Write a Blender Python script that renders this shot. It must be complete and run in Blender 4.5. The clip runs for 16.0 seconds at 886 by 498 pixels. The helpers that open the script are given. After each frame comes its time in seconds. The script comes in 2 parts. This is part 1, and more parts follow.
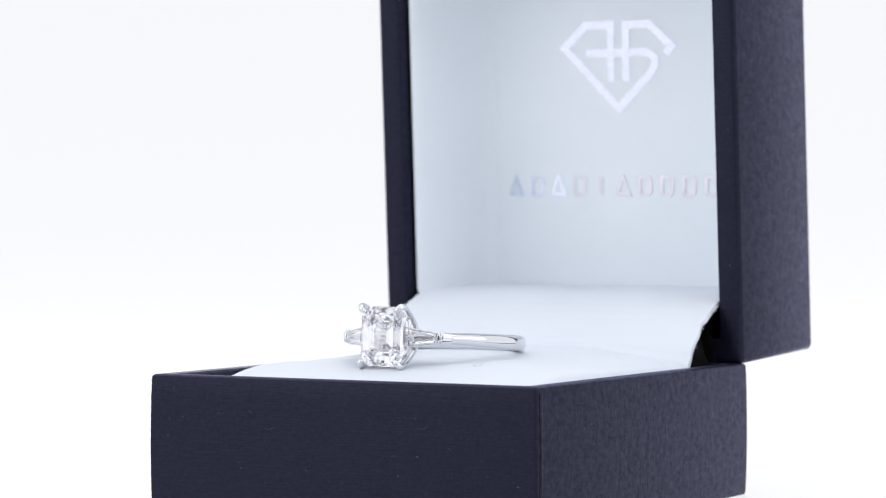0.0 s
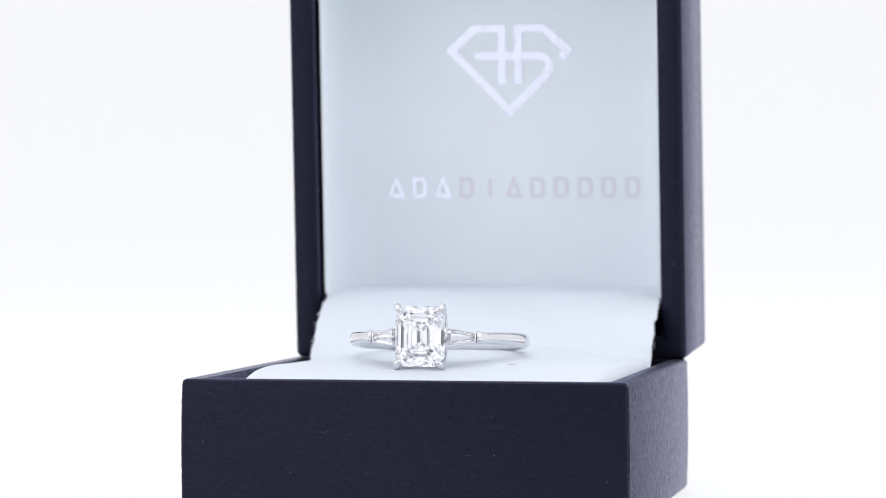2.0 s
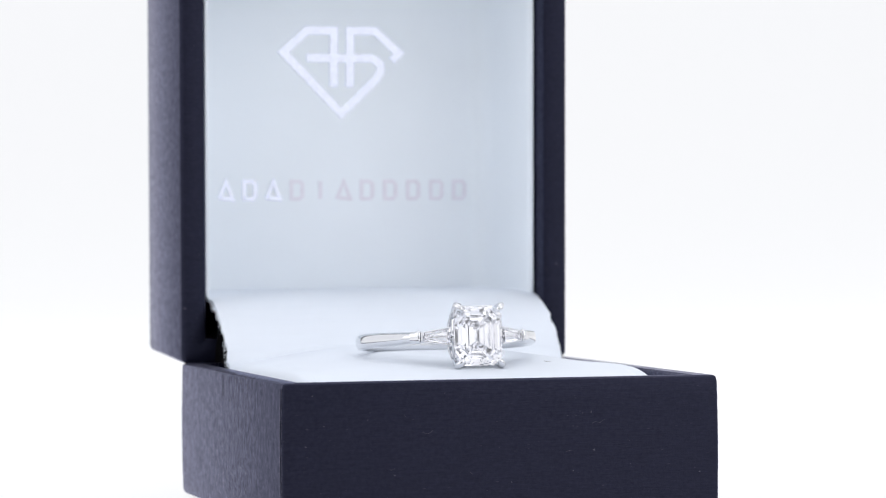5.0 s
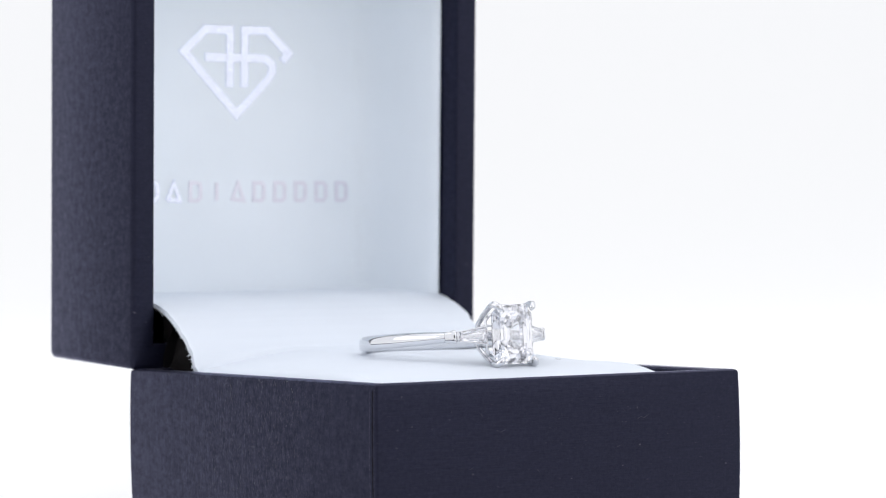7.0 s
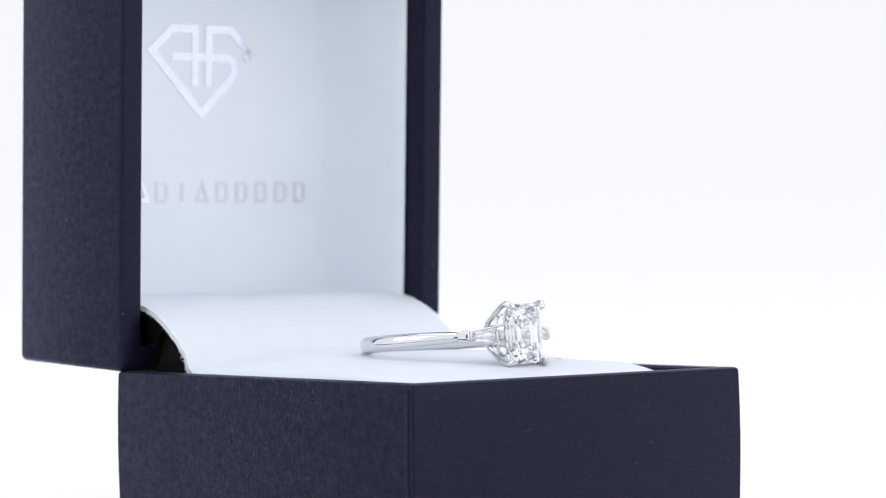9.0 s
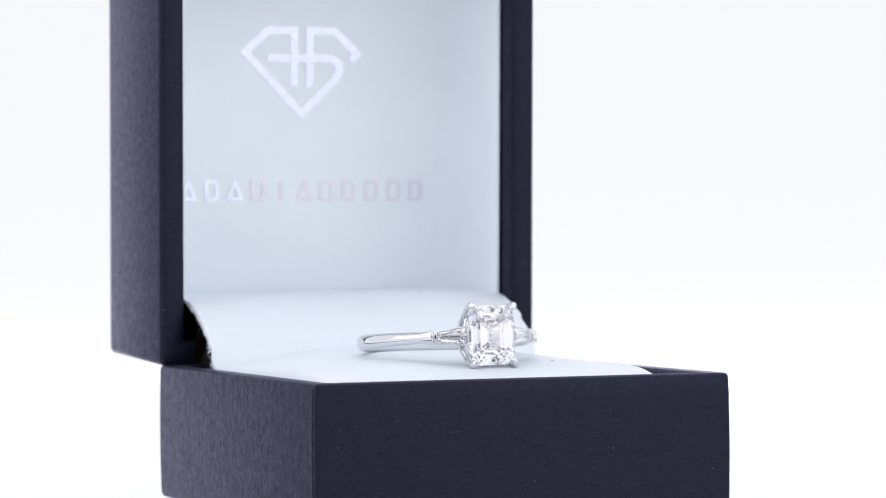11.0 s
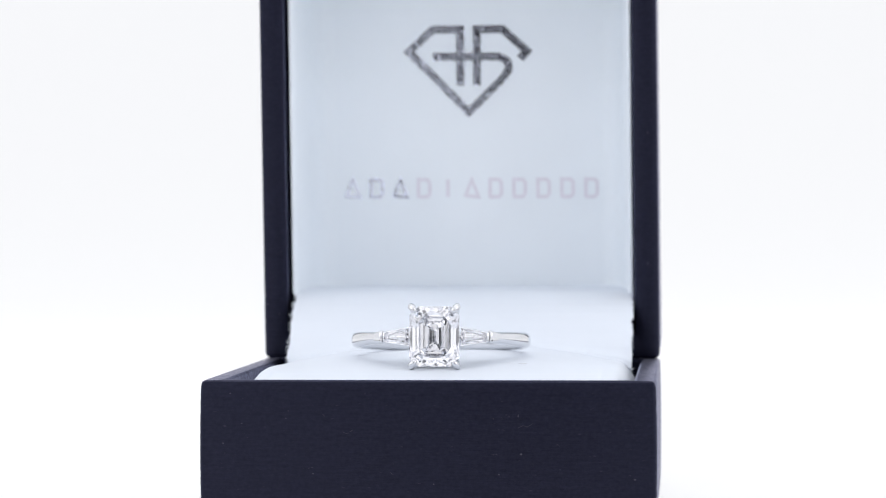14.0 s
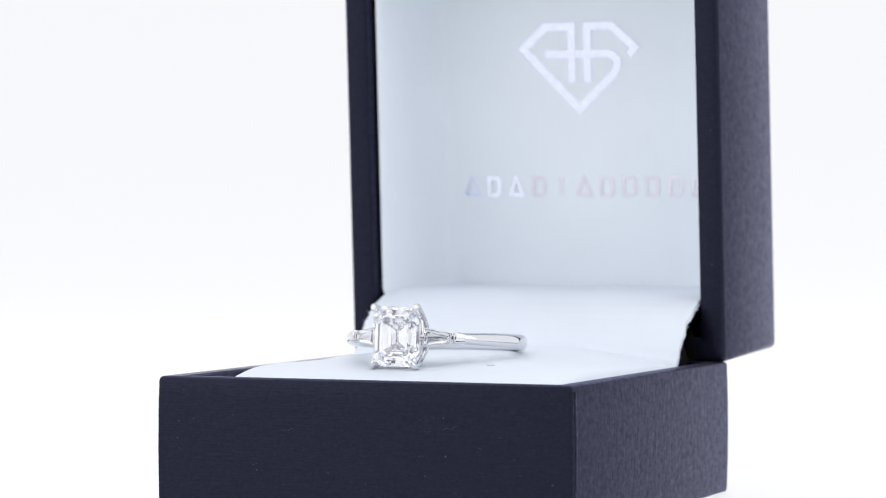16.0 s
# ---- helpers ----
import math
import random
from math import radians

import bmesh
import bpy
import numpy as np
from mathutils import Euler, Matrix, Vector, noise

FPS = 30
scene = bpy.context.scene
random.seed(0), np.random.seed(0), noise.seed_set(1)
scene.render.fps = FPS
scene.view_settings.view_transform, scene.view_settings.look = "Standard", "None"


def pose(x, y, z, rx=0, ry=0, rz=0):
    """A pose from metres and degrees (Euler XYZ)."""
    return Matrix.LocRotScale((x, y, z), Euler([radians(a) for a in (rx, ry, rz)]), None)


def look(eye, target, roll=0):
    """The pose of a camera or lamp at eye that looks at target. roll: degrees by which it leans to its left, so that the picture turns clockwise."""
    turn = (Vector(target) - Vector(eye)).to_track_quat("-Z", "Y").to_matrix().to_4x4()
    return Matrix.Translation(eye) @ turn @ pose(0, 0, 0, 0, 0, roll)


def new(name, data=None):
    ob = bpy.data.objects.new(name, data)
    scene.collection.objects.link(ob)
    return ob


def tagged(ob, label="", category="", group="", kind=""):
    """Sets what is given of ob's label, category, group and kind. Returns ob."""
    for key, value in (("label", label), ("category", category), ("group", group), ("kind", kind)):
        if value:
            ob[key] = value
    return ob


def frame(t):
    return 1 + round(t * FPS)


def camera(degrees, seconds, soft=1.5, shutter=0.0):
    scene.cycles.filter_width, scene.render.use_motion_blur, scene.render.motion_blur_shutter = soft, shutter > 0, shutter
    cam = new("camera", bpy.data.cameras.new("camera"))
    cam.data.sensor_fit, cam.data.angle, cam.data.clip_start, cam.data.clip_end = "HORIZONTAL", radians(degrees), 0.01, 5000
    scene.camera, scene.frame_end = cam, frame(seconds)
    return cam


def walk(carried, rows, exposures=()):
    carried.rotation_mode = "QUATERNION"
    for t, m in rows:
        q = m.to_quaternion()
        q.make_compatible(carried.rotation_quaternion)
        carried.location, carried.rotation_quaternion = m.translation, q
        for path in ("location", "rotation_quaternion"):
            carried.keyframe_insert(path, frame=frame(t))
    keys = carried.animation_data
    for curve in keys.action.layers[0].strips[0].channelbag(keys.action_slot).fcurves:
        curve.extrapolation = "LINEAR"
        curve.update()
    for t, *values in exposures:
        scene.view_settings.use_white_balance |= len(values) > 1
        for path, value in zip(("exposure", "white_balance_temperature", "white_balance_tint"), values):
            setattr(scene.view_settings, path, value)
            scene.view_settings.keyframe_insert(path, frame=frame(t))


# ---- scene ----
# one box width is U metres; places on the box are given in box widths, x right, y back, z up from the rim
U = 0.05
AXIS = (-0.0054, 0.4812)      # the turning axis on the box
LIFT = 0.332 * U              # height of the rim over the floor

cam = camera(15.87, 16.0, soft=1.0)
cam.data.dof.use_dof, cam.data.dof.focus_distance, cam.data.dof.aperture_fstop = True, 0.360, 42.0
EYE = pose(0, -7.4875 * U, 0.4419 * U + LIFT, 90 - 1.198, 0.866, -0.062)
walk(cam, [(0.0, EYE), (16.0, EYE)], [(0.0, 0.0), (16.0, 0.0)])


def turn(t):
    """The turntable's angle: it runs evenly one way, then back."""
    m = min(t, 16.736 - t)
    return -29.711 + 9.2435 * m - 0.01708 * m * m


def stand(t):
    """The pose of what stands on the turntable."""
    return pose(0, 0, LIFT, -0.546, 0.697, turn(t))


TIMES = [0.5 * i for i in range(17)] + [8.2, 8.3, 8.367, 8.433, 8.533] + [9.0 + 0.5 * i for i in range(15)]

# enough bounces for light to find its way out of the cut stones
scene.cycles.max_bounces, scene.cycles.transmission_bounces, scene.cycles.glossy_bounces = 32, 32, 16

# ---- light: a small white tent with softboxes, dark where the camera looks in ----
world = bpy.data.worlds.new("studio")
scene.world = world
world.use_nodes = True
world.node_tree.nodes["Background"].inputs[0].default_value = (0.5, 0.5, 0.6, 1)
world.node_tree.nodes["Background"].inputs[1].default_value = 0.02


def softbox(name, eye, target, w, h, glow, colour=(0.955, 0.965, 1.0)):
    data = bpy.data.lights.new(name, "AREA")
    data.shape, data.size, data.size_y = "RECTANGLE", w, h
    data.energy, data.color = glow * math.pi * w * h, colour
    ob = new(name, data)
    ob.matrix_world = look(eye, target)
    return ob


softbox("softbox_top", (0, 0.02, 0.54), (0, 0.02, 0), 0.5, 0.5, 0.47)
softbox("softbox_side", (-0.45, -0.22, 0.27), (0, 0.02, 0.04), 0.34, 0.34, 0.95)
softbox("softbox_side", (0.43, -0.27, 0.27), (0, 0.02, 0.04), 0.34, 0.34, 0.95)


# ---- materials ----
def material(name, base=(0.8, 0.8, 0.8), rough=0.5, metal=0.0, spec=0.5):
    m = bpy.data.materials.new(name)
    m.use_nodes = True
    n = m.node_tree.nodes
    p = n["Principled BSDF"]
    p.inputs["Base Color"].default_value = (*base, 1)
    p.inputs["Roughness"].default_value = rough
    p.inputs["Metallic"].default_value = metal
    p.inputs["Specular IOR Level"].default_value = spec
    return m, n, m.node_tree.links, p


def coords(n, l, scale):
    tc, mp = n.new("ShaderNodeTexCoord"), n.new("ShaderNodeMapping")
    mp.inputs["Scale"].default_value = scale
    l.new(tc.outputs["Object"], mp.inputs["Vector"])
    return mp.outputs["Vector"]


def noise_node(n, l, vec, scale, detail=3.0, rough=0.5):
    t = n.new("ShaderNodeTexNoise")
    t.inputs["Scale"].default_value = scale
    t.inputs["Detail"].default_value = detail
    t.inputs["Roughness"].default_value = rough
    l.new(vec, t.inputs["Vector"])
    return t.outputs["Fac"]


def ramp(n, l, fac, stops):
    r = n.new("ShaderNodeValToRGB")
    while len(r.color_ramp.elements) < len(stops):
        r.color_ramp.elements.new(0.5)
    for e, (at, c) in zip(r.color_ramp.elements, stops):
        e.position, e.color = at, (*c, 1)
    l.new(fac, r.inputs["Fac"])
    return r.outputs["Color"]


def mix(n, l, fac, a, b, kind="MIX"):
    m = n.new("ShaderNodeMix")
    m.data_type, m.blend_type = "RGBA", kind
    for sock, v in ((m.inputs[0], fac), (m.inputs[6], a), (m.inputs[7], b)):
        if isinstance(v, (int, float)):
            sock.default_value = v
        elif isinstance(v, tuple):
            sock.default_value = (*v, 1)
        else:
            l.new(v, sock)
    return m.outputs[2]


def bump(n, l, p, height, strength, distance):
    b = n.new("ShaderNodeBump")
    b.inputs["Strength"].default_value, b.inputs["Distance"].default_value = strength, distance
    l.new(height, b.inputs["Height"])
    l.new(b.outputs["Normal"], p.inputs["Normal"])


def paper_material():
    """Navy-black linen-finish box paper with thread grain, scuffs and dust, and a cool sheen."""
    m, n, l, p = material("navy_paper", rough=0.5, spec=0.0)
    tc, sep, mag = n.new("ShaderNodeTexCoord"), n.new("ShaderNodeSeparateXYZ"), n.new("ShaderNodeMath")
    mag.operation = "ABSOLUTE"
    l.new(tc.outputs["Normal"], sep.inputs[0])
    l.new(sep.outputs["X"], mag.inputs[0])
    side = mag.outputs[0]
    # threads lie flat along the front and stand upright on the two sides
    flat_thread = noise_node(n, l, coords(n, l, (420, 420, 4200)), 1.0, 4, 0.7)
    upright_thread = noise_node(n, l, coords(n, l, (3700, 3700, 700)), 1.0, 4, 0.7)
    weave = mix(n, l, mix(n, l, side, (0.25,) * 3, (0.55,) * 3), flat_thread, upright_thread)
    cloud = noise_node(n, l, coords(n, l, (60, 60, 60)), 1.0, 3)
    fine = noise_node(n, l, coords(n, l, (1900, 1900, 2600)), 1.0, 3, 0.6)
    base = ramp(n, l, weave, [(0.34, (0.0034, 0.0038, 0.0090)), (0.66, (0.0071, 0.0076, 0.0170))])
    base = mix(n, l, 0.5, base, ramp(n, l, fine, [(0.3, (0.8,) * 3), (0.7, (1.2,) * 3)]), "MULTIPLY")
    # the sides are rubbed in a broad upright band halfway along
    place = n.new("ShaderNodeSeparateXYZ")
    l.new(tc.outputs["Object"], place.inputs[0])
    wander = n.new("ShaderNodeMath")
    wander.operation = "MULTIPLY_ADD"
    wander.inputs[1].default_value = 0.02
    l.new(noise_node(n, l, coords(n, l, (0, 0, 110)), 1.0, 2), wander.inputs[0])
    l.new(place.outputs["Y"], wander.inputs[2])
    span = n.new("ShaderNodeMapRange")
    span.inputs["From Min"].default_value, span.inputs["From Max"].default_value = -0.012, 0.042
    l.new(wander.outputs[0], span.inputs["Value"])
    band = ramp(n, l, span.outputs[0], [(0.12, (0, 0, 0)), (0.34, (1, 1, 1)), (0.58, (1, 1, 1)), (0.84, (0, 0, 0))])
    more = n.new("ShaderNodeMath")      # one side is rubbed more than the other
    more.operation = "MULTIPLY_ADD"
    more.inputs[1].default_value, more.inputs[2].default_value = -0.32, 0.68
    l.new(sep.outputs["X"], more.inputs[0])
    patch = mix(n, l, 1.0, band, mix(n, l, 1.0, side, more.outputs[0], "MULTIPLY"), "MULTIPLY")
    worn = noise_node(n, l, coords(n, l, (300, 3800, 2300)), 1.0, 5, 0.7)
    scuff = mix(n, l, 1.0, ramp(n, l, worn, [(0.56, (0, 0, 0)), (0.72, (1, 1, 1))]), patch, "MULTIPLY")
    fleck = ramp(n, l, noise_node(n, l, coords(n, l, (1500, 1500, 4200)), 1.0, 1), [(0.74, (0, 0, 0)), (0.80, (0.6, 0.6, 0.6))])
    speck = ramp(n, l, noise_node(n, l, coords(n, l, (2000, 2000, 1800)), 1.0, 0), [(0.862, (0, 0, 0)), (0.89, (1, 1, 1))])
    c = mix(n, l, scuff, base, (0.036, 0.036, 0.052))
    c = mix(n, l, fleck, c, (0.030, 0.028, 0.042))
    c = mix(n, l, speck, c, (0.06, 0.058, 0.075))
    l.new(c, p.inputs["Base Color"])
    # thread relief, deeper where rubbed
    crease = mix(n, l, patch, weave, mix(n, l, 0.6, weave, worn))
    # sides and rims are a little crumpled, the front is drawn tight
    flat_y, loose = n.new("ShaderNodeMath"), n.new("ShaderNodeMath")
    flat_y.operation, loose.operation = "ABSOLUTE", "MULTIPLY_ADD"
    loose.inputs[1].default_value, loose.inputs[2].default_value = -0.75, 0.75
    l.new(sep.outputs["Y"], flat_y.inputs[0])
    l.new(flat_y.outputs[0], loose.inputs[0])
    crease = mix(n, l, loose.outputs[0], crease, noise_node(n, l, coords(n, l, (700, 1100, 380)), 1.0, 4, 0.6))
    bump(n, l, p, crease, 0.5, 0.00006)
    relief = p.inputs["Normal"].links[0].from_socket
    deep = n.new("ShaderNodeMath")
    deep.operation = "MULTIPLY_ADD"
    deep.inputs[1].default_value, deep.inputs[2].default_value = 0.00009, 0.00011
    l.new(patch, deep.inputs[0])
    l.new(deep.outputs[0], relief.node.inputs["Distance"])
    gloss, fres, blend = n.new("ShaderNodeBsdfGlossy"), n.new("ShaderNodeFresnel"), n.new("ShaderNodeMixShader")
    fres.inputs["IOR"].default_value = 1.45
    sheen = ramp(n, l, fine, [(0.3, (0.40, 0.42, 0.65)), (0.7, (0.52, 0.535, 0.81))])
    edge_on = n.new("ShaderNodeLayerWeight")      # the sheen turns greyer towards grazing
    edge_on.inputs["Blend"].default_value = 0.22
    sheen = mix(n, l, edge_on.outputs["Facing"], sheen, (0.40, 0.40, 0.465))
    mottle = noise_node(n, l, coords(n, l, (900, 900, 1300)), 1.0, 4, 0.7)
    spots = ramp(n, l, mottle, [(0.34, (0.62,) * 3), (0.66, (1.26,) * 3)])
    sheen = mix(n, l, loose.outputs[0], sheen, mix(n, l, 1.0, sheen, spots, "MULTIPLY"))
    l.new(mix(n, l, scuff, sheen, (0.80, 0.79, 0.90)), gloss.inputs["Color"])
    l.new(ramp(n, l, cloud, [(0.3, (0.30,) * 3), (0.7, (0.35,) * 3)]), gloss.inputs["Roughness"])
    l.new(relief, gloss.inputs["Normal"])
    l.new(relief, fres.inputs["Normal"])
    l.new(fres.outputs[0], blend.inputs[0])
    l.new(p.outputs[0], blend.inputs[1])
    l.new(gloss.outputs[0], blend.inputs[2])
    l.new(blend.outputs[0], n["Material Output"].inputs["Surface"])
    return m


def leatherette_material(name, base, rough, spec=0.35):
    m, n, l, p = material(name, base, rough, spec=spec)
    grain = noise_node(n, l, coords(n, l, (2400, 2400, 2400)), 1.0, 3)
    cloud = noise_node(n, l, coords(n, l, (70, 70, 70)), 1.0, 3)
    lo = tuple(c * 0.965 for c in base)
    l.new(ramp(n, l, cloud, [(0.3, lo), (0.7, base)]), p.inputs["Base Color"])
    bump(n, l, p, grain, 0.12, 0.00005)
    return m


def foil_material(name, base, rough):
    m, n, l, p = material(name, base, rough, 1.0)
    grain = noise_node(n, l, coords(n, l, (1900, 1900, 1900)), 1.0, 3)
    bump(n, l, p, grain, 0.4, 0.0001)
    worn = noise_node(n, l, coords(n, l, (1500, 1500, 1500)), 1.0, 2)
    l.new(ramp(n, l, worn, [(0.35, tuple(c * 0.95 for c in base)), (0.6, base)]), p.inputs["Base Color"])
    return m


def metal_material():
    m, n, l, p = material("polished_platinum", (0.73, 0.735, 0.755), 0.07, 1.0)
    smear = noise_node(n, l, coords(n, l, (500, 500, 500)), 1.0, 3)
    l.new(ramp(n, l, smear, [(0.3, (0.05,) * 3), (0.7, (0.12,) * 3)]), p.inputs["Roughness"])
    return m


def diamond_material():
    m = bpy.data.materials.new("diamond")
    m.use_nodes = True
    n, l = m.node_tree.nodes, m.node_tree.links
    n.remove(n["Principled BSDF"])
    g = n.new("ShaderNodeBsdfGlass")
    g.inputs["Color"].default_value = (0.995, 0.995, 1, 1)
    g.inputs["Roughness"].default_value = 0.0
    g.inputs["IOR"].default_value = 2.42
    l.new(g.outputs[0], n["Material Output"].inputs["Surface"])
    return m


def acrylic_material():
    """Opal acrylic sweep; an added even glow of its own stands in for overexposed white."""
    m, n, l, p = material("self_glowing_acrylic", (0.12, 0.121, 0.123), 0.5)
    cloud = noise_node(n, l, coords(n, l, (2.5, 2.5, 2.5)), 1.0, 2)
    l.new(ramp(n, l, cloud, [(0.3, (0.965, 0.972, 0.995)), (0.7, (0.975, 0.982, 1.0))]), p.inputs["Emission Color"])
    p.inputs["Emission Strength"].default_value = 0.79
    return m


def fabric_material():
    m, n, l, p = material("glowing_tent_fabric", (0.45, 0.455, 0.465), 0.8)
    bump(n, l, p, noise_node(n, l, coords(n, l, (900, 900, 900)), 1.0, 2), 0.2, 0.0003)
    p.inputs["Emission Color"].default_value = (0.95, 0.955, 1.0, 1)      # glow added to the unseen walls, no lamps stand outside
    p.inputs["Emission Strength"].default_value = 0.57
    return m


PAPER = paper_material()
CUSHION = leatherette_material("white_leatherette", (0.775, 0.82, 0.885), 0.55)
LINER = leatherette_material("pale_grey_leatherette", (0.85, 0.895, 0.94), 0.5)
FOIL = foil_material("silver_foil", (0.81, 0.845, 0.97), 0.12)
FOIL_PALE = foil_material("pale_lilac_foil", (0.80, 0.785, 0.85), 0.5)
BLACK = leatherette_material("black_cloth", (0.009, 0.0085, 0.010), 0.9, 0.05)
GUSSET = leatherette_material("worn_black_cloth", (0.010, 0.009, 0.0095), 0.85, 0.1)
LINT = leatherette_material("grey_lint", (0.66, 0.67, 0.70), 0.8)
DUST = leatherette_material("dusty_blue_lint", (0.055, 0.055, 0.075), 0.8, 0.05)
FIBRE = leatherette_material("pale_blue_lint", (0.11, 0.11, 0.13), 0.8, 0.05)
METAL = metal_material()
DIAMOND = diamond_material()
ACRYLIC = acrylic_material()
FABRIC = fabric_material()


# ---- mesh helpers ----
def mesh_of(name, bm, mat, smooth=None):
    bmesh.ops.recalc_face_normals(bm, faces=bm.faces)
    me = bpy.data.meshes.new(name)
    if smooth is not None:
        for f in bm.faces:
            f.smooth = True
        for e in bm.edges:
            if len(e.link_faces) == 2 and e.calc_face_angle(0.0) > radians(smooth):
                e.smooth = False
    bm.to_mesh(me)
    bm.free()
    me.materials.append(mat)
    return me


def part(name, bm, mat, parent, label="", smooth=None):
    ob = new(name, mesh_of(name, bm, mat, smooth))
    ob.parent = parent
    return tagged(ob, label)


def on_box(x, y, z):
    return Vector(((x - AXIS[0]) * U, (y - AXIS[1]) * U, z * U))


LEAN = radians(2.55)
IN = Vector((0, math.cos(LEAN), math.sin(LEAN)))


def on_lid(x, s, d):
    """A place on the lid: x across, s up from its lower edge, d back from its rim."""
    return on_box(x - 0.0087 * s, 1.0783 - 0.0056 * x - s * math.sin(LEAN) + d * math.cos(LEAN), -0.002 + s * math.cos(LEAN) + d * math.sin(LEAN))


def rounded(x0, x1, y0, y1, r, n=5):
    out = []
    for cx, cy, a0 in ((x1 - r, y1 - r, 0), (x0 + r, y1 - r, 90), (x0 + r, y0 + r, 180), (x1 - r, y0 + r, 270)):
        for i in range(n + 1):
            a = radians(a0 + 90 * i / n)
            out.append((cx + r * math.cos(a), cy + r * math.sin(a)))
    return out


def loft(rings, cap_first=True, cap_last=True, bm=None):
    bm = bm or bmesh.new()
    rows = [[bm.verts.new(p) for p in ring] for ring in rings]
    k = len(rows[0])
    for a, b in zip(rows, rows[1:]):
        for i in range(k):
            bm.faces.new((a[i], a[(i + 1) % k], b[(i + 1) % k], b[i]))
    if cap_first:
        bm.faces.new(rows[0][::-1])
    if cap_last:
        bm.faces.new(rows[-1])
    return bm


def sheet(rows, thick_dir, bm=None):
    """A closed thin body from a grid of places, thickened by thick_dir(i, j)."""
    bm = bm or bmesh.new()
    top = [[bm.verts.new(p) for p in row] for row in rows]
    low = [[bm.verts.new(p + thick_dir(i, j)) for j, p in enumerate(row)] for i, row in enumerate(rows)]
    n, k = len(rows), len(rows[0])
    for i in range(n - 1):
        for j in range(k - 1):
            bm.faces.new((top[i][j], top[i][j + 1], top[i + 1][j + 1], top[i + 1][j]))
            bm.faces.new((low[i][j], low[i + 1][j], low[i + 1][j + 1], low[i][j + 1]))
    for i in range(n - 1):
        bm.faces.new((top[i][0], top[i + 1][0], low[i + 1][0], low[i][0]))
        bm.faces.new((top[i][-1], low[i][-1], low[i + 1][-1], top[i + 1][-1]))
    for j in range(k - 1):
        bm.faces.new((top[0][j], low[0][j], low[0][j + 1], top[0][j + 1]))
        bm.faces.new((top[-1][j], top[-1][j + 1], low[-1][j + 1], low[-1][j]))
    return bm


def tube(points, radii, sides=10, up=Vector((0, 0, 1)), squash=1.0, bm=None):
    """A tapered round bar along points."""
    rings = []
    for i, p in enumerate(points):
        a, b = points[max(i - 1, 0)], points[min(i + 1, len(points) - 1)]
        t = (b - a).normalized()
        u = t.cross(up)
        u = u.normalized() if u.length > 1e-6 else t.orthogonal().normalized()
        v = u.cross(t)
        rings.append([p + (u * math.cos(k) + v * math.sin(k) * squash) * radii[i] for k in (2 * math.pi * j / sides for j in range(sides))])
    return loft(rings, bm=bm)


def smoothstep(a, b, x):
    x = min(max((x - a) / (b - a), 0.0), 1.0)
    return x * x * (3 - 2 * x)


def along(table, x):
    return float(np.interp(x, [a for a, _ in table], [b for _, b in table]))


def eased(table, x):
    """The same with its corners rounded off."""
    return sum(along(table, x + d) for d in range(-5, 6)) / 11


# ---- the setting: sweep and tent ----
def build_setting():
    prof = [(-0.45, 0.0), (0.42, 0.0)]
    prof += [(0.42 + 0.2 * math.sin(radians(a)), 0.2 - 0.2 * math.cos(radians(a))) for a in range(6, 91, 6)]
    prof += [(0.62, 0.62)]
    rows = [[Vector((x, y, z)) for x in np.linspace(-0.62, 0.62, 9)] for y, z in prof]
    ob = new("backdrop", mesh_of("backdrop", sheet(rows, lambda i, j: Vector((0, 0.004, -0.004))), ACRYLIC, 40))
    tagged(ob, "seamless white acrylic sweep under the box, with added glow", "backdrop", kind="structure")

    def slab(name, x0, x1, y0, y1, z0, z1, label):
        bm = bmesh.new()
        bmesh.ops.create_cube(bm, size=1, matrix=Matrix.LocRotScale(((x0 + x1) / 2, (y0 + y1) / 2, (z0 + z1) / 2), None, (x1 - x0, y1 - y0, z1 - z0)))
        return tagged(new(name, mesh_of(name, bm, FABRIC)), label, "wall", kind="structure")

    slab("wall_west", -0.63, -0.622, -0.452, 0.624, -0.004, 0.62, "unseen white fabric side of a light tent, with added glow")
    slab("wall_east", 0.622, 0.63, -0.452, 0.624, -0.004, 0.62, "unseen white fabric side of a light tent, with added glow")
    slab("ceiling", -0.63, 0.63, -0.46, 0.63, 0.622, 0.63, "unseen white fabric top of a light tent, with added glow")
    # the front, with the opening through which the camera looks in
    slab("wall_south", -0.63, -0.118, -0.462, -0.454, -0.004, 0.62, "unseen white fabric front of a light tent, open, with added glow")
    slab("wall_south", 0.098, 0.63, -0.462, -0.454, -0.004, 0.62, "unseen white fabric front of a light tent, open, with added glow")
    slab("wall_south", -0.118, 0.098, -0.462, -0.454, 0.17, 0.62, "unseen white fabric front of a light tent, open, with added glow")


# ---- the ring box ----
DEPTH, HIGH = 1.098, 0.3255
FRONT = [(0.03, -0.02), (0.06, 0.0), (0.2, 0.0165), (0.3, 0.029), (0.4, 0.038), (0.5, 0.0415), (0.66, 0.042), (1.0, 0.041)]


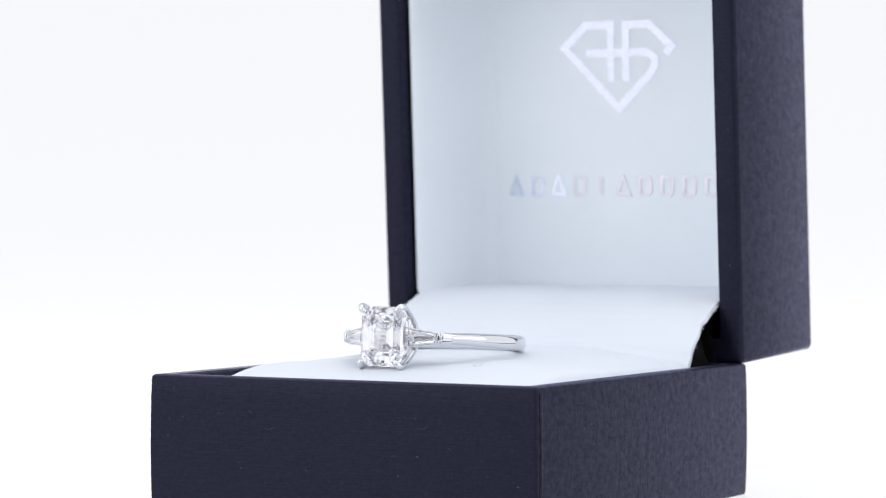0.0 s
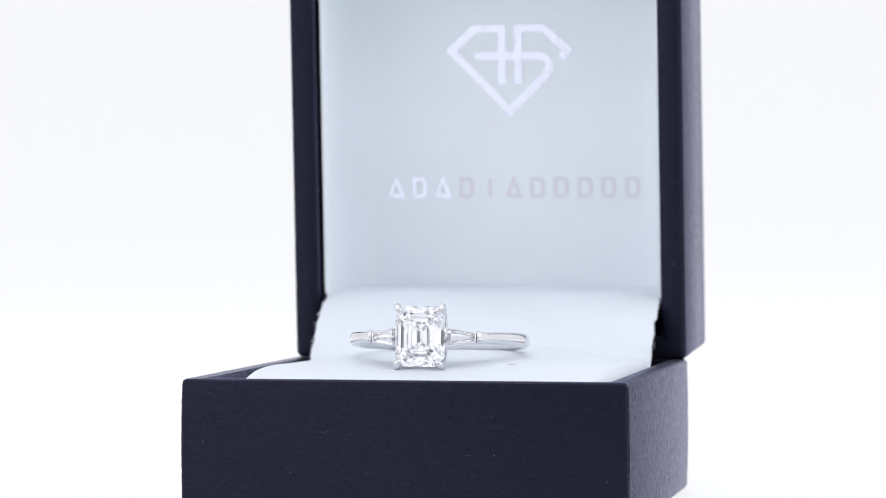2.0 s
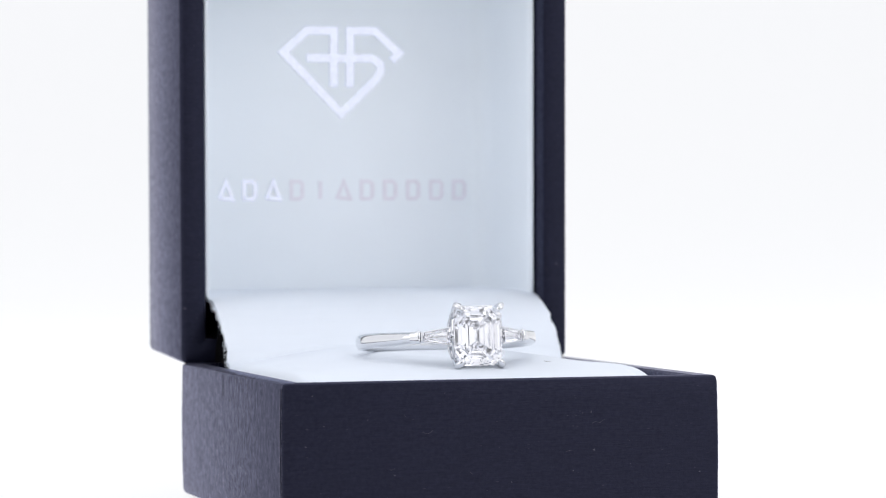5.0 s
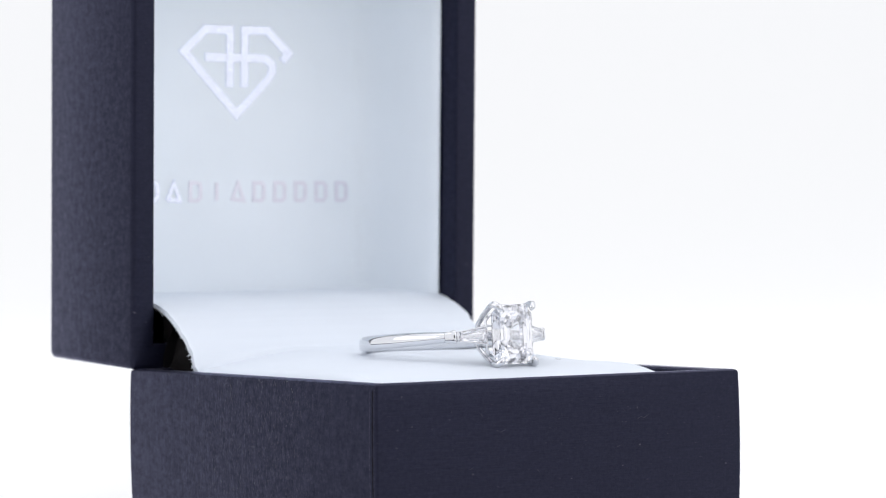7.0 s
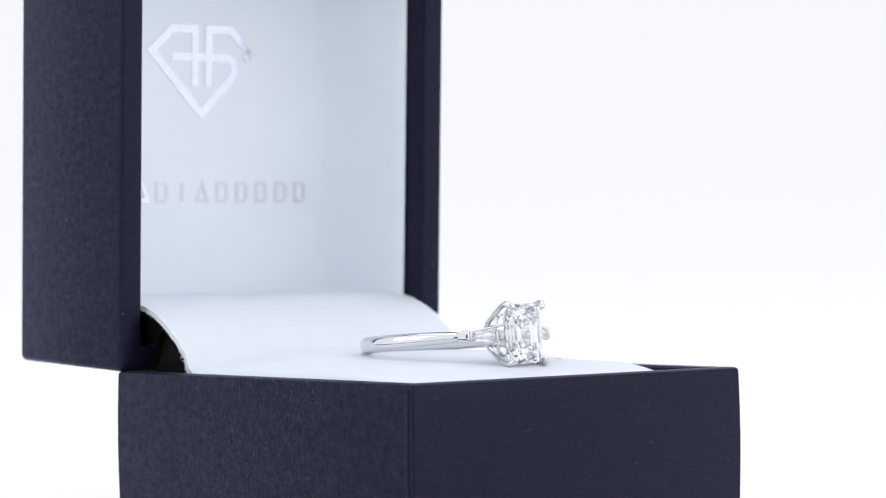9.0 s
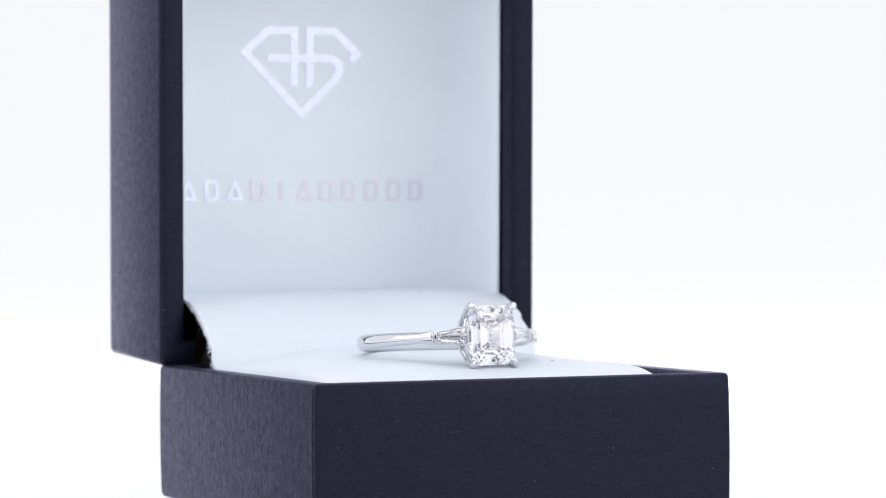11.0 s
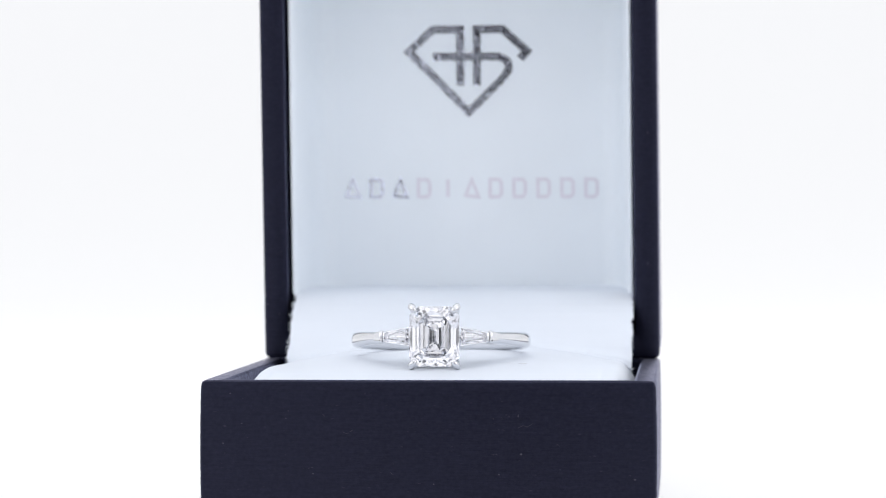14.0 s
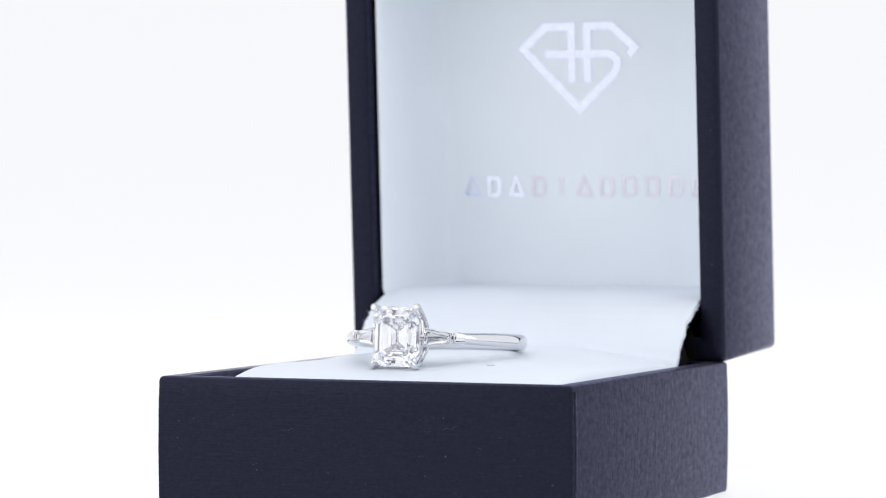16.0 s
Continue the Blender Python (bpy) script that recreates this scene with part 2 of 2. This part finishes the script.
def pad_height(x, y):
    a = abs(x)
    z = along(FRONT, y) * (1 - 0.66 * smoothstep(0.12, 0.40, a))
    z -= 0.05 * smoothstep(0.385, 0.45, a) ** 2
    z -= 0.010 * smoothstep(0.28, 0.43, a) * smoothstep(0.3, 0.8, y)
    z -= 0.008 * math.exp(-((a - 0.408 + 0.03 * smoothstep(0.0, 0.2, y)) / 0.006) ** 2) * (1 - smoothstep(0.08, 0.3, y))
    z -= 0.032 * smoothstep(0.22, 0.45, a) * (1 - smoothstep(0.05, 0.3, y))
    return z + 0.0012 * noise.noise(Vector((x * 9, y * 9, 1.7)))


def belly(z):
    return 0.0024 * max(math.sin(-math.pi * z / HIGH), 0.0)


def build_base(root):
    steps = [(0.012, -HIGH), (0.004, -HIGH + 0.003), (0, -HIGH + 0.012), (-belly(-0.27), -0.27), (-belly(-0.22), -0.22), (-belly(-0.16), -0.16), (-belly(-0.1), -0.1), (-belly(-0.05), -0.05), (0, -0.008), (0.0017, -0.003), (0.006, 0), (0.042, 0), (0.048, -0.005), (0.05, -0.015), (0.05, -0.2)]
    rings = []
    for inset, z in steps:
        rings.append([on_box(x, y, z) for x, y in rounded(-0.505 + inset, 0.501 - inset, inset, DEPTH - inset, max(0.007 - inset * 0.1, 0.003), 4)])
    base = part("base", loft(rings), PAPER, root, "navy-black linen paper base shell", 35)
    # folded paper edges near the front corners of both sides, with the open seam between them
    for side in (-1, 1):
        wall = 0.501 if side > 0 else 0.505
        for name, mat, at, w, proud in (("paper_fold", PAPER, 0.0058, 0.005, 0.0009), ("paper_seam", BLACK, 0.0125, 0.0085, 0.0012), ("paper_fold", PAPER, 0.0215, 0.009, 0.0012)):
            rows = []
            for i in range(61):
                z = -HIGH + 0.01 + (HIGH - 0.022) * i / 60
                wob = 0.0012 * noise.noise(Vector((z * 40, side, at * 90)))
                wide = w * (0.6 if side < 0 and mat is BLACK else 1) * (1 + (0.9 if mat is BLACK else 0.2) * noise.noise(Vector((z * 55, side * 7, at * 30))))
                lift = proud * (0.75 + 0.5 * noise.noise(Vector((z * 70, side * 3, at * 50))))
                rows.append([on_box(side * (wall + belly(z) + (lift if k in (1, 2) else -0.001)), at + wob + wide * (k / 3 - 0.5), z) for k in range(4)])
            part(name, sheet(rows, lambda i, j, s=side: Vector((-s * 0.003 * U, 0, 0))), mat, base, smooth=40)
    # fine pale fibres caught on the front paper
    for pts in ([(-0.191, -0.112), (-0.182, -0.116), (-0.175, -0.115), (-0.167, -0.109)], [(0.2, -0.103), (0.21, -0.098), (0.22, -0.101), (0.232, -0.093)], [(0.14, -0.163), (0.147, -0.1615), (0.155, -0.162)],
                [(-0.233, -0.074), (-0.228, -0.079)], [(0.285, -0.139), (0.291, -0.143)], [(-0.083, -0.202), (-0.077, -0.208)], [(-0.266, -0.194), (-0.260, -0.193), (-0.254, -0.191)]):
        part("lint_fibre", tube([on_box(x, -0.0003 - belly(z), z) for x, z in pts], [0.0004 * U] * len(pts), 5), DUST, base, smooth=60)
    # and on the rubbed side, most along its upper edge
    for pts in ([(0.617, -0.018), (0.609, -0.030), (0.614, -0.044), (0.606, -0.058)], [(0.372, 0.001), (0.366, -0.007), (0.360, -0.004)], [(0.910, -0.002), (0.902, -0.008), (0.893, -0.006)],
                [(0.487, -0.004), (0.478, -0.012), (0.470, -0.009)], [(0.709, -0.134), (0.706, -0.137)], [(0.345, -0.020), (0.340, -0.031)], [(0.54, -0.061), (0.533, -0.067)], [(0.78, -0.028), (0.772, -0.035)]):
        part("lint_fibre", tube([on_box(-0.5054 - belly(z), y, z) for y, z in pts], [0.00045 * U] * len(pts), 5), FIBRE, base, smooth=60)
    return base


def build_cushion(root):
    xs = [-0.449 + 0.898 * i / 220 for i in range(221)]
    ys = [0.052 + 0.885 * (j / 44) ** 1.15 for j in range(45)]
    rows = [[on_box(x, y, pad_height(x, y)) for x in xs] for y in ys]
    cushion = part("cushion", sheet(rows, lambda i, j: Vector((0, 0, -0.1 * U))), CUSHION, root, "soft white leatherette ring cushion, domed", 60)
    # a fibre on the surface
    pts = [(0.184, 0.290), (0.190, 0.283), (0.197, 0.286), (0.203, 0.295)]
    part("lint_fibre", tube([on_box(x, y, pad_height(x, y) + 0.0012) for x, y in pts], [0.0007 * U] * len(pts), 5), LINT, cushion, "thin grey thread", 60)
    return cushion


FLAP = [(1.445, 0.176), (1.36, 0.174), (1.28, 0.172), (1.20, 0.170), (1.15, 0.166), (1.112, 0.159), (1.08, 0.150), (1.045, 0.136), (1.012, 0.117), (0.981, 0.094), (0.951, 0.067), (0.926, 0.036), (0.906, -0.005), (0.90, -0.03)]


def flap_at(v):
    return along([(i / (len(FLAP) - 1), p[0]) for i, p in enumerate(FLAP)], v), along([(i / (len(FLAP) - 1), p[1]) for i, p in enumerate(FLAP)], v)


def build_flap(root):
    rows = []
    n, k = 140, 40
    for i in range(n + 1):
        v = i / n
        y, z = flap_at(v)
        row = []
        for j in range(k + 1):
            h = j / k
            left = -0.427 - 0.006 * noise.noise(Vector((v * 14, 0, 3))) - 0.002 * noise.noise(Vector((v * 23, 0, 9))) - 0.001 * noise.noise(Vector((v * 61, 0, 4)))
            right = 0.432 + 0.005 * noise.noise(Vector((v * 14, 5, 3))) + 0.002 * noise.noise(Vector((v * 23, 5, 9))) + 0.001 * noise.noise(Vector((v * 61, 5, 4)))
            sag = 0.003 * noise.noise(Vector((h * 4, v * 5, 8)))
            x = left + (right - left) * h
            pad = pad_height(x, y) if y < 1.0 else -1.0
            top = 0.02 * math.log(math.exp((z + sag) / 0.02) + math.exp(pad / 0.02)) - 0.004 * smoothstep(0.93, 1.0, v)
            row.append(on_box(x, y - 0.3 * sag, top))
        rows.append(row)
    flap = part("hinge_flap", sheet(rows, lambda i, j: Vector((0, 0.008, -0.009)) * U), CUSHION, root, "white leatherette flap arching from cushion to lid, frayed edges", 60)
    # loose threads along both cut edges
    rng = random.Random(4)
    for side in (-1, 1):
        bm = bmesh.new()
        for _ in range(90):
            v = rng.uniform(0.3, 0.97)
            y, z = flap_at(v)
            x = side * 0.429
            p = on_box(x, y + 0.004, z - 0.004)
            d = Vector((side * rng.uniform(0.2, 1), rng.uniform(-0.4, 0.5), rng.uniform(-1, 0.3))).normalized()
            ln = rng.uniform(0.003, 0.012) * U
            bend = Vector((rng.uniform(-1, 1), rng.uniform(-1, 1), rng.uniform(-1, 1))) * ln * 0.25
            tube([p, p + d * ln * 0.5 + bend, p + d * ln], [0.0006 * U, 0.0005 * U, 0.0002 * U], 4, bm=bm)
        tagged(part("frayed_threads", bm, CUSHION, flap, "fine white frayed threads", 60), kind="stuff")
    # black backing below the flap, and the paper spine that joins base and lid
    rows = []
    for i in range(n + 1):
        y, z = flap_at(i / n)
        rows.append([on_box(x, y + 0.011, z - 0.012) for x in np.linspace(-0.423, 0.427, 5)])
    part("flap_backing", sheet(rows, lambda i, j: Vector((0, 0.004, -0.005)) * U), BLACK, flap, "black cloth backing", 50)
    prof = [(1.10, -0.12), (1.075, -0.02), (1.07, 0.03), (1.05, 0.07), (1.02, 0.10)]
    rows = [[on_box(x, y, z) for x in np.linspace(-0.425, 0.425, 3)] for y, z in prof]
    part("hinge_cloth", sheet(rows, lambda i, j: Vector((0, 0.004, -0.004)) * U), BLACK, root, "black cloth hinge lining", 50)
    # cloth gussets inside both ends of the hinge, creased across
    for side in (-1, 1):
        rows = []
        for i in range(13):
            v = i / 12
            row = []
            for j in range(13):
                h = j / 12
                y = 0.93 + 0.19 * h
                roof = along([(0.906, -0.005), (0.926, 0.036), (0.951, 0.067), (0.981, 0.094), (1.012, 0.117), (1.045, 0.136), (1.08, 0.150), (1.12, 0.159)], y) - 0.02
                fold = 0.016 * math.exp(-((v - (1 - h) * 0.9 - 0.05) / 0.09) ** 2) + 0.004 * noise.noise(Vector((h * 5, v * 5, side)))
                row.append(on_box(side * (0.398 + fold), y, -0.06 + (roof + 0.06) * v))
            rows.append(row)
        part("hinge_gusset", sheet(rows, lambda i, j, s=side: Vector((-s * 0.004 * U, 0, 0))), GUSSET, root, "creased black cloth gusset", 60)
    rows = [[on_box(x, y, z) for x in np.linspace(-0.492, 0.488, 5)] for y, z in ((1.085, -0.02), (1.083, 0.0), (1.086, 0.02), (1.095, 0.035))]
    part("hinge_spine", sheet(rows, lambda i, j: Vector((0, 0.008, 0)) * U), PAPER, root, "navy paper hinge spine", 50)


LID_HIGH, LINER_DEEP = 1.1, 0.371


def build_lid(root):
    steps = [(0.007, 0.431), (0.002, 0.4295), (0, 0.424), (0, 0.013), (0.001, 0.0075), (0.0038, 0.0035), (0.008, 0.001), (0.013, 0), (0.054, 0), (0.060, 0.003), (0.062, 0.009), (0.062, 0.41)]
    rings = []
    for inset, d in steps:
        rings.append([on_lid(x, s, d) for x, s in rounded(-0.508 + inset, 0.500 - inset, inset, LID_HIGH - inset, max(0.016 - inset * 0.2, 0.004), 4)])
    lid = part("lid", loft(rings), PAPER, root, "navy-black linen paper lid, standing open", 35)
    # liner tray
    steps = [(0.0025, 0.06), (0.002, 0.022), (0.005, 0.013), (0.010, 0.013), (0.014, 0.02), (0.017, 0.05), (0.021, 0.16), (0.026, 0.25), (0.034, 0.31), (0.048, 0.345), (0.066, 0.365), (0.09, LINER_DEEP), (0.16, LINER_DEEP), (0.28, LINER_DEEP)]
    rings = []
    for inset, d in steps:
        i = inset
        ring = []
        for x, s in rounded(-0.4425 + i, 0.4375 - i, 0.150, LID_HIGH - 0.066 - i, 0.02 + 0.2 * i, 5):
            set_back = (0.055 * smoothstep(0.2, 0.43, x) + 0.025 * smoothstep(0.2, 0.43, -x)) * (1 - smoothstep(0.05, 0.2, d))
            wave = 0.003 * noise.noise(Vector((x * 5, s * 7, 2))) * (1 - smoothstep(0.1, 0.3, d))
            ring.append(on_lid(x + wave, s, d + set_back))
        rings.append(ring)
    liner = part("lid_liner", loft(rings, cap_first=False), LINER, root, "pale grey-white leatherette lid lining", 50)
    return lid, liner


def stroke(pts, w, d, bm=None):
    """A flat stroke of width w along places (x, s) on the lining."""
    bm = bm or bmesh.new()
    left, right = [], []
    for i, (x, s) in enumerate(pts):
        a, b = pts[max(i - 1, 0)], pts[min(i + 1, len(pts) - 1)]
        t1 = Vector((x - a[0], s - a[1])) if i else Vector((b[0] - x, b[1] - s))
        t2 = Vector((b[0] - x, b[1] - s)) if i < len(pts) - 1 else t1
        t1, t2 = t1.normalized(), t2.normalized()
        m = (t1 + t2).normalized()
        nrm = Vector((-m.y, m.x)) / max(m.dot(t2), 0.5)
        left.append((x + nrm.x * w / 2, s + nrm.y * w / 2))
        right.append((x - nrm.x * w / 2, s - nrm.y * w / 2))
    top = [[left[i], right[i]] for i in range(len(pts))]
    rows = [[on_lid(x, s, d) for x, s in r] for r in top]
    return sheet(rows, lambda i, j: IN * 0.004 * U, bm)


def build_emblem(liner):
    """The plain foil mark and the bars below it."""
    d = LINER_DEEP - 0.0025
    w = 0.021

    def lid_xs(x, z):
        s = (z + 0.002 - d * math.sin(LEAN)) / math.cos(LEAN)
        return (x + 0.0087 * s, s)

    def line(pts, at):
        part("emblem_stroke", stroke([lid_xs(*p) for p in pts], w, at), FOIL, liner, "silver foil stroke", 30)

    d2 = d - 0.0006
    mid = -0.0075
    line([(mid - 0.0115, 0.855), (mid - 0.095, 0.855), (mid - 0.158, 0.797), (mid, 0.637), (mid + 0.092, 0.727), (mid + 0.106, 0.748), (mid + 0.105, 0.766), (mid + 0.094, 0.777), (mid + 0.078, 0.783), (mid - 0.095, 0.783)], d)
    line([(mid - 0.022, 0.707), (mid - 0.022, 0.8445)], d2)
    line([(mid + 0.022, 0.707), (mid + 0.022, 0.855), (mid + 0.09, 0.855), (mid + 0.155, 0.797), (mid + 0.137, 0.777)], d2)
    # a row of small plain shapes, the first three bright, the rest pale
    lo, hi, w = 0.412, 0.458, 0.0095
    shapes = {
        "triangle": [[(-0.018, lo), (0, hi), (0.018, lo), (-0.014, lo + 0.003)]],
        "block": [[(-0.015, lo), (-0.015, hi), (0.008, hi), (0.015, hi - 0.008), (0.015, lo + 0.008), (0.008, lo), (-0.0175, lo)]],
        "bar": [[(0, lo), (0, hi)]],
    }
    row = ["triangle", "block", "triangle", "block", "bar", "triangle"] + ["block"] * 5
    for k, kind in enumerate(row):
        cx = -0.318 + 0.0635 * k
        bm = bmesh.new()
        for pts in shapes[kind]:
            stroke([lid_xs(cx + dx, z) for dx, z in pts], w, d2, bm)
        part("lettering_shape", bm, FOIL if k < 3 else FOIL_PALE, liner, smooth=30)


# ---- the ring; its own space: centre of the hoop, front at -y, in box widths ----
RING_AT = Matrix.Translation(on_box(-0.0058, 0.4544, 0.0708)) @ pose(0, 0, 0, -4.4, 0, 1.0)


def rv(x, y, z):
    return Vector((x, y, z)) * U


def build_band(root):
    rings = []
    n = 160
    for i in range(n):
        a = 2 * math.pi * i / n              # 0 is the front
        f = abs(math.degrees(math.atan2(math.sin(a), math.cos(a))))
        half = eased([(0, 0.013), (26, 0.013), (33, 0.0125), (45, 0.0148), (70, 0.0172), (100, 0.0183), (180, 0.0183)], f)
        out = eased([(0, 0.198), (24, 0.203), (30, 0.226), (35, 0.2365), (41, 0.228), (52, 0.2185), (70, 0.213), (90, 0.2108), (180, 0.2108)], f)
        inn = along([(0, 0.182), (30, 0.184), (60, 0.182), (180, 0.1795)], f)
        ring = []
        for k in range(20):
            b = 2 * math.pi * k / 20
            c, s = math.cos(b), math.sin(b)
            r = (out + inn) / 2 + (out - inn) / 2 * math.copysign(abs(c) ** 0.85, c)
            z = half * math.copysign(abs(s) ** 0.8, s)
            ring.append(rv(r * math.sin(a), -r * math.cos(a), z))
        rings.append(ring)
    bm = loft(rings + [rings[0]], False, False)
    bmesh.ops.remove_doubles(bm, verts=bm.verts, dist=1e-7)
    return part("band", bm, METAL, root, "slim polished platinum band", 50)


def octagon(hw, hh, cut):
    return [(hw, -hh + cut), (hw, hh - cut), (hw - cut, hh), (-hw + cut, hh), (-hw, hh - cut), (-hw, -hh + cut), (-hw + cut, -hh), (hw - cut, -hh)]


GIRDLE = -0.254
HW, HH, CUT = 0.0570, 0.0685, 0.02


def build_stone(root):
    steps = [(0.0225, 0.0160), (0.0150, 0.0125), (0.0075, 0.0075), (0.0, 0.0010), (0.0, -0.0010), (0.016, -0.0218), (0.034, -0.0382), (0.0550, -0.0522)]
    rings = []
    for inset, w in steps:
        cut = CUT * (1 - inset / 0.057) + 0.001
        rings.append([rv(x, GIRDLE - w, z) for x, z in octagon(HW - inset, HH - inset, cut)])
    return part("centre_diamond", loft(rings), DIAMOND, root, "clear emerald-cut diamond with stepped facets")


def build_head(root):
    head = part("head_rail", bmesh_rail(0.0485, 0.047, 0.012, GIRDLE + 0.035, 0.0042), METAL, root, "polished platinum gallery rail", 45)
    part("lower_rail", bmesh_rail(0.0440, 0.024, 0.006, GIRDLE + 0.070, 0.0062), METAL, head, smooth=45)
    for sx in (-1, 1):
        for sz in (-1, 1):
            pts = [rv(sx * 0.0445, GIRDLE + 0.076, sz * 0.016), rv(sx * 0.0460, GIRDLE + 0.066, sz * 0.030), rv(sx * 0.0475, GIRDLE + 0.044, sz * 0.0465), rv(sx * 0.0505, GIRDLE + 0.012, sz * 0.0650), rv(sx * 0.0528, GIRDLE - 0.004, sz * 0.0685),
                   rv(sx * 0.0515, GIRDLE - 0.013, sz * 0.0670), rv(sx * 0.0470, GIRDLE - 0.0195, sz * 0.0615), rv(sx * 0.0425, GIRDLE - 0.0205, sz * 0.0560), rv(sx * 0.0405, GIRDLE - 0.0195, sz * 0.0535)]
            rad = [0.0058, 0.0062, 0.0060, 0.0060, 0.0073, 0.0081, 0.0075, 0.0053, 0.0018]
            part("prong", tube(pts, [r * U for r in rad], 12), METAL, head, smooth=60)
    return head


def bmesh_rail(hw, hh, cut, y, r):
    loop = octagon(hw, hh, cut)
    rings = []
    k = len(loop)
    for i, (x, z) in enumerate(loop):
        c = Vector((x, z)).normalized()
        out = Vector((c.x, 0, c.y))
        rings.append([rv(x, y, z) + (out * math.cos(b) + Vector((0, 1, 0)) * math.sin(b)) * r * U for b in (2 * math.pi * j / 8 for j in range(8))])
    bm = loft(rings + [rings[0]], False, False)
    bmesh.ops.remove_doubles(bm, verts=bm.verts, dist=1e-7)
    return bm


def build_shoulder(root, side):
    """A tapered baguette between two rails, with a collar where the band begins."""
    a, b = Vector((side * 0.060, -0.236, 0)), Vector((side * 0.115, -0.209, 0))
    t = (b - a).normalized()
    out = Vector((t.y, -t.x, 0)) * side
    out = out if out.y < 0 else -out

    def trap(inset, w):
        res = []
        for f, hh in ((0, 0.0185), (1, 0.0108)):
            p = a.lerp(b, f) + t * (inset if f == 0 else -inset) + out * w
            h = hh - inset
            res += [p + Vector((0, 0, -h)), p + Vector((0, 0, h))] if f == 0 else [p + Vector((0, 0, h)), p + Vector((0, 0, -h))]
        return [rv(*p) for p in res]

    stone = loft([trap(0.0058, 0.0075), trap(0.003, 0.005), trap(0, 0.0008), trap(0, -0.0008), trap(0.0046, -0.0058), trap(0.0088, -0.0098)])
    part("tapered_baguette", stone, DIAMOND, root, "clear tapered baguette side diamond")
    rail = bmesh.new()
    for sz in (-1, 1):
        pts = [rv(*(a - t * 0.004 + out * 0.001 + Vector((0, 0, sz * 0.0208)))), rv(*(a.lerp(b, 0.5) + out * 0.001 + Vector((0, 0, sz * 0.0157)))), rv(*(b + t * 0.002 + out * 0.001 + Vector((0, 0, sz * 0.0108))))]
        tube(pts, [0.0018 * U] * 3, 8, out, bm=rail)
    setting = part("channel_rails", rail, METAL, root, "thin platinum rails holding the side stone", 50)
    # the end bar at the stone's tip, then a collar that flares and runs into the band
    def ring_at(at, half, deep, back):
        c = b + t * at + out * -back
        return [rv(*(c + out * deep * math.copysign(abs(math.cos(q)) ** 0.7, math.cos(q)) + Vector((0, 0, half * math.copysign(abs(math.sin(q)) ** 0.6, math.sin(q)))))) for q in (2 * math.pi * i / 16 for i in range(16))]

    part("end_bar", loft([ring_at(0.0015, 0.0115, 0.004, 0.002), ring_at(0.0025, 0.0125, 0.005, 0.002), ring_at(0.0058, 0.0128, 0.005, 0.002), ring_at(0.0068, 0.0118, 0.004, 0.002)]), METAL, setting, smooth=40)
    flare = [(0.0076, 0.0125, 0.006, 0.004), (0.0086, 0.0146, 0.0085, 0.004), (0.0105, 0.0156, 0.0095, 0.004), (0.0145, 0.0157, 0.0095, 0.0045), (0.0175, 0.0148, 0.0088, 0.005), (0.0215, 0.0132, 0.0078, 0.006), (0.027, 0.0124, 0.0072, 0.0085), (0.034, 0.0122, 0.007, 0.012)]
    part("collar", loft([ring_at(*f) for f in flare]), METAL, setting, smooth=50)
    back = tube([rv(*(a + out * -0.024 - t * 0.006)), rv(*(a.lerp(b, 0.5) + out * -0.0225)), rv(*(b + out * -0.019 + t * 0.014))], [0.0095 * U, 0.0095 * U, 0.0095 * U], 10, Vector((0, 0, 1)), 1.0)
    part("under_gallery", back, METAL, setting, smooth=50)


build_setting()

box = new("ring_box")
tagged(box, "open navy-black paper ring box with white cushion", "jewelry box")
build_base(box)
build_cushion(box)
build_flap(box)
lid, liner = build_lid(box)
build_emblem(liner)

ring = new("diamond_ring")
tagged(ring, "platinum three-stone diamond ring lying on the white cushion", "ring")
build_band(ring)
build_stone(ring)
build_head(ring)
build_shoulder(ring, -1)
build_shoulder(ring, 1)


def motions():
    walk(box, [(t, stand(t)) for t in TIMES])
    walk(ring, [(t, stand(t) @ RING_AT) for t in TIMES])


motions()
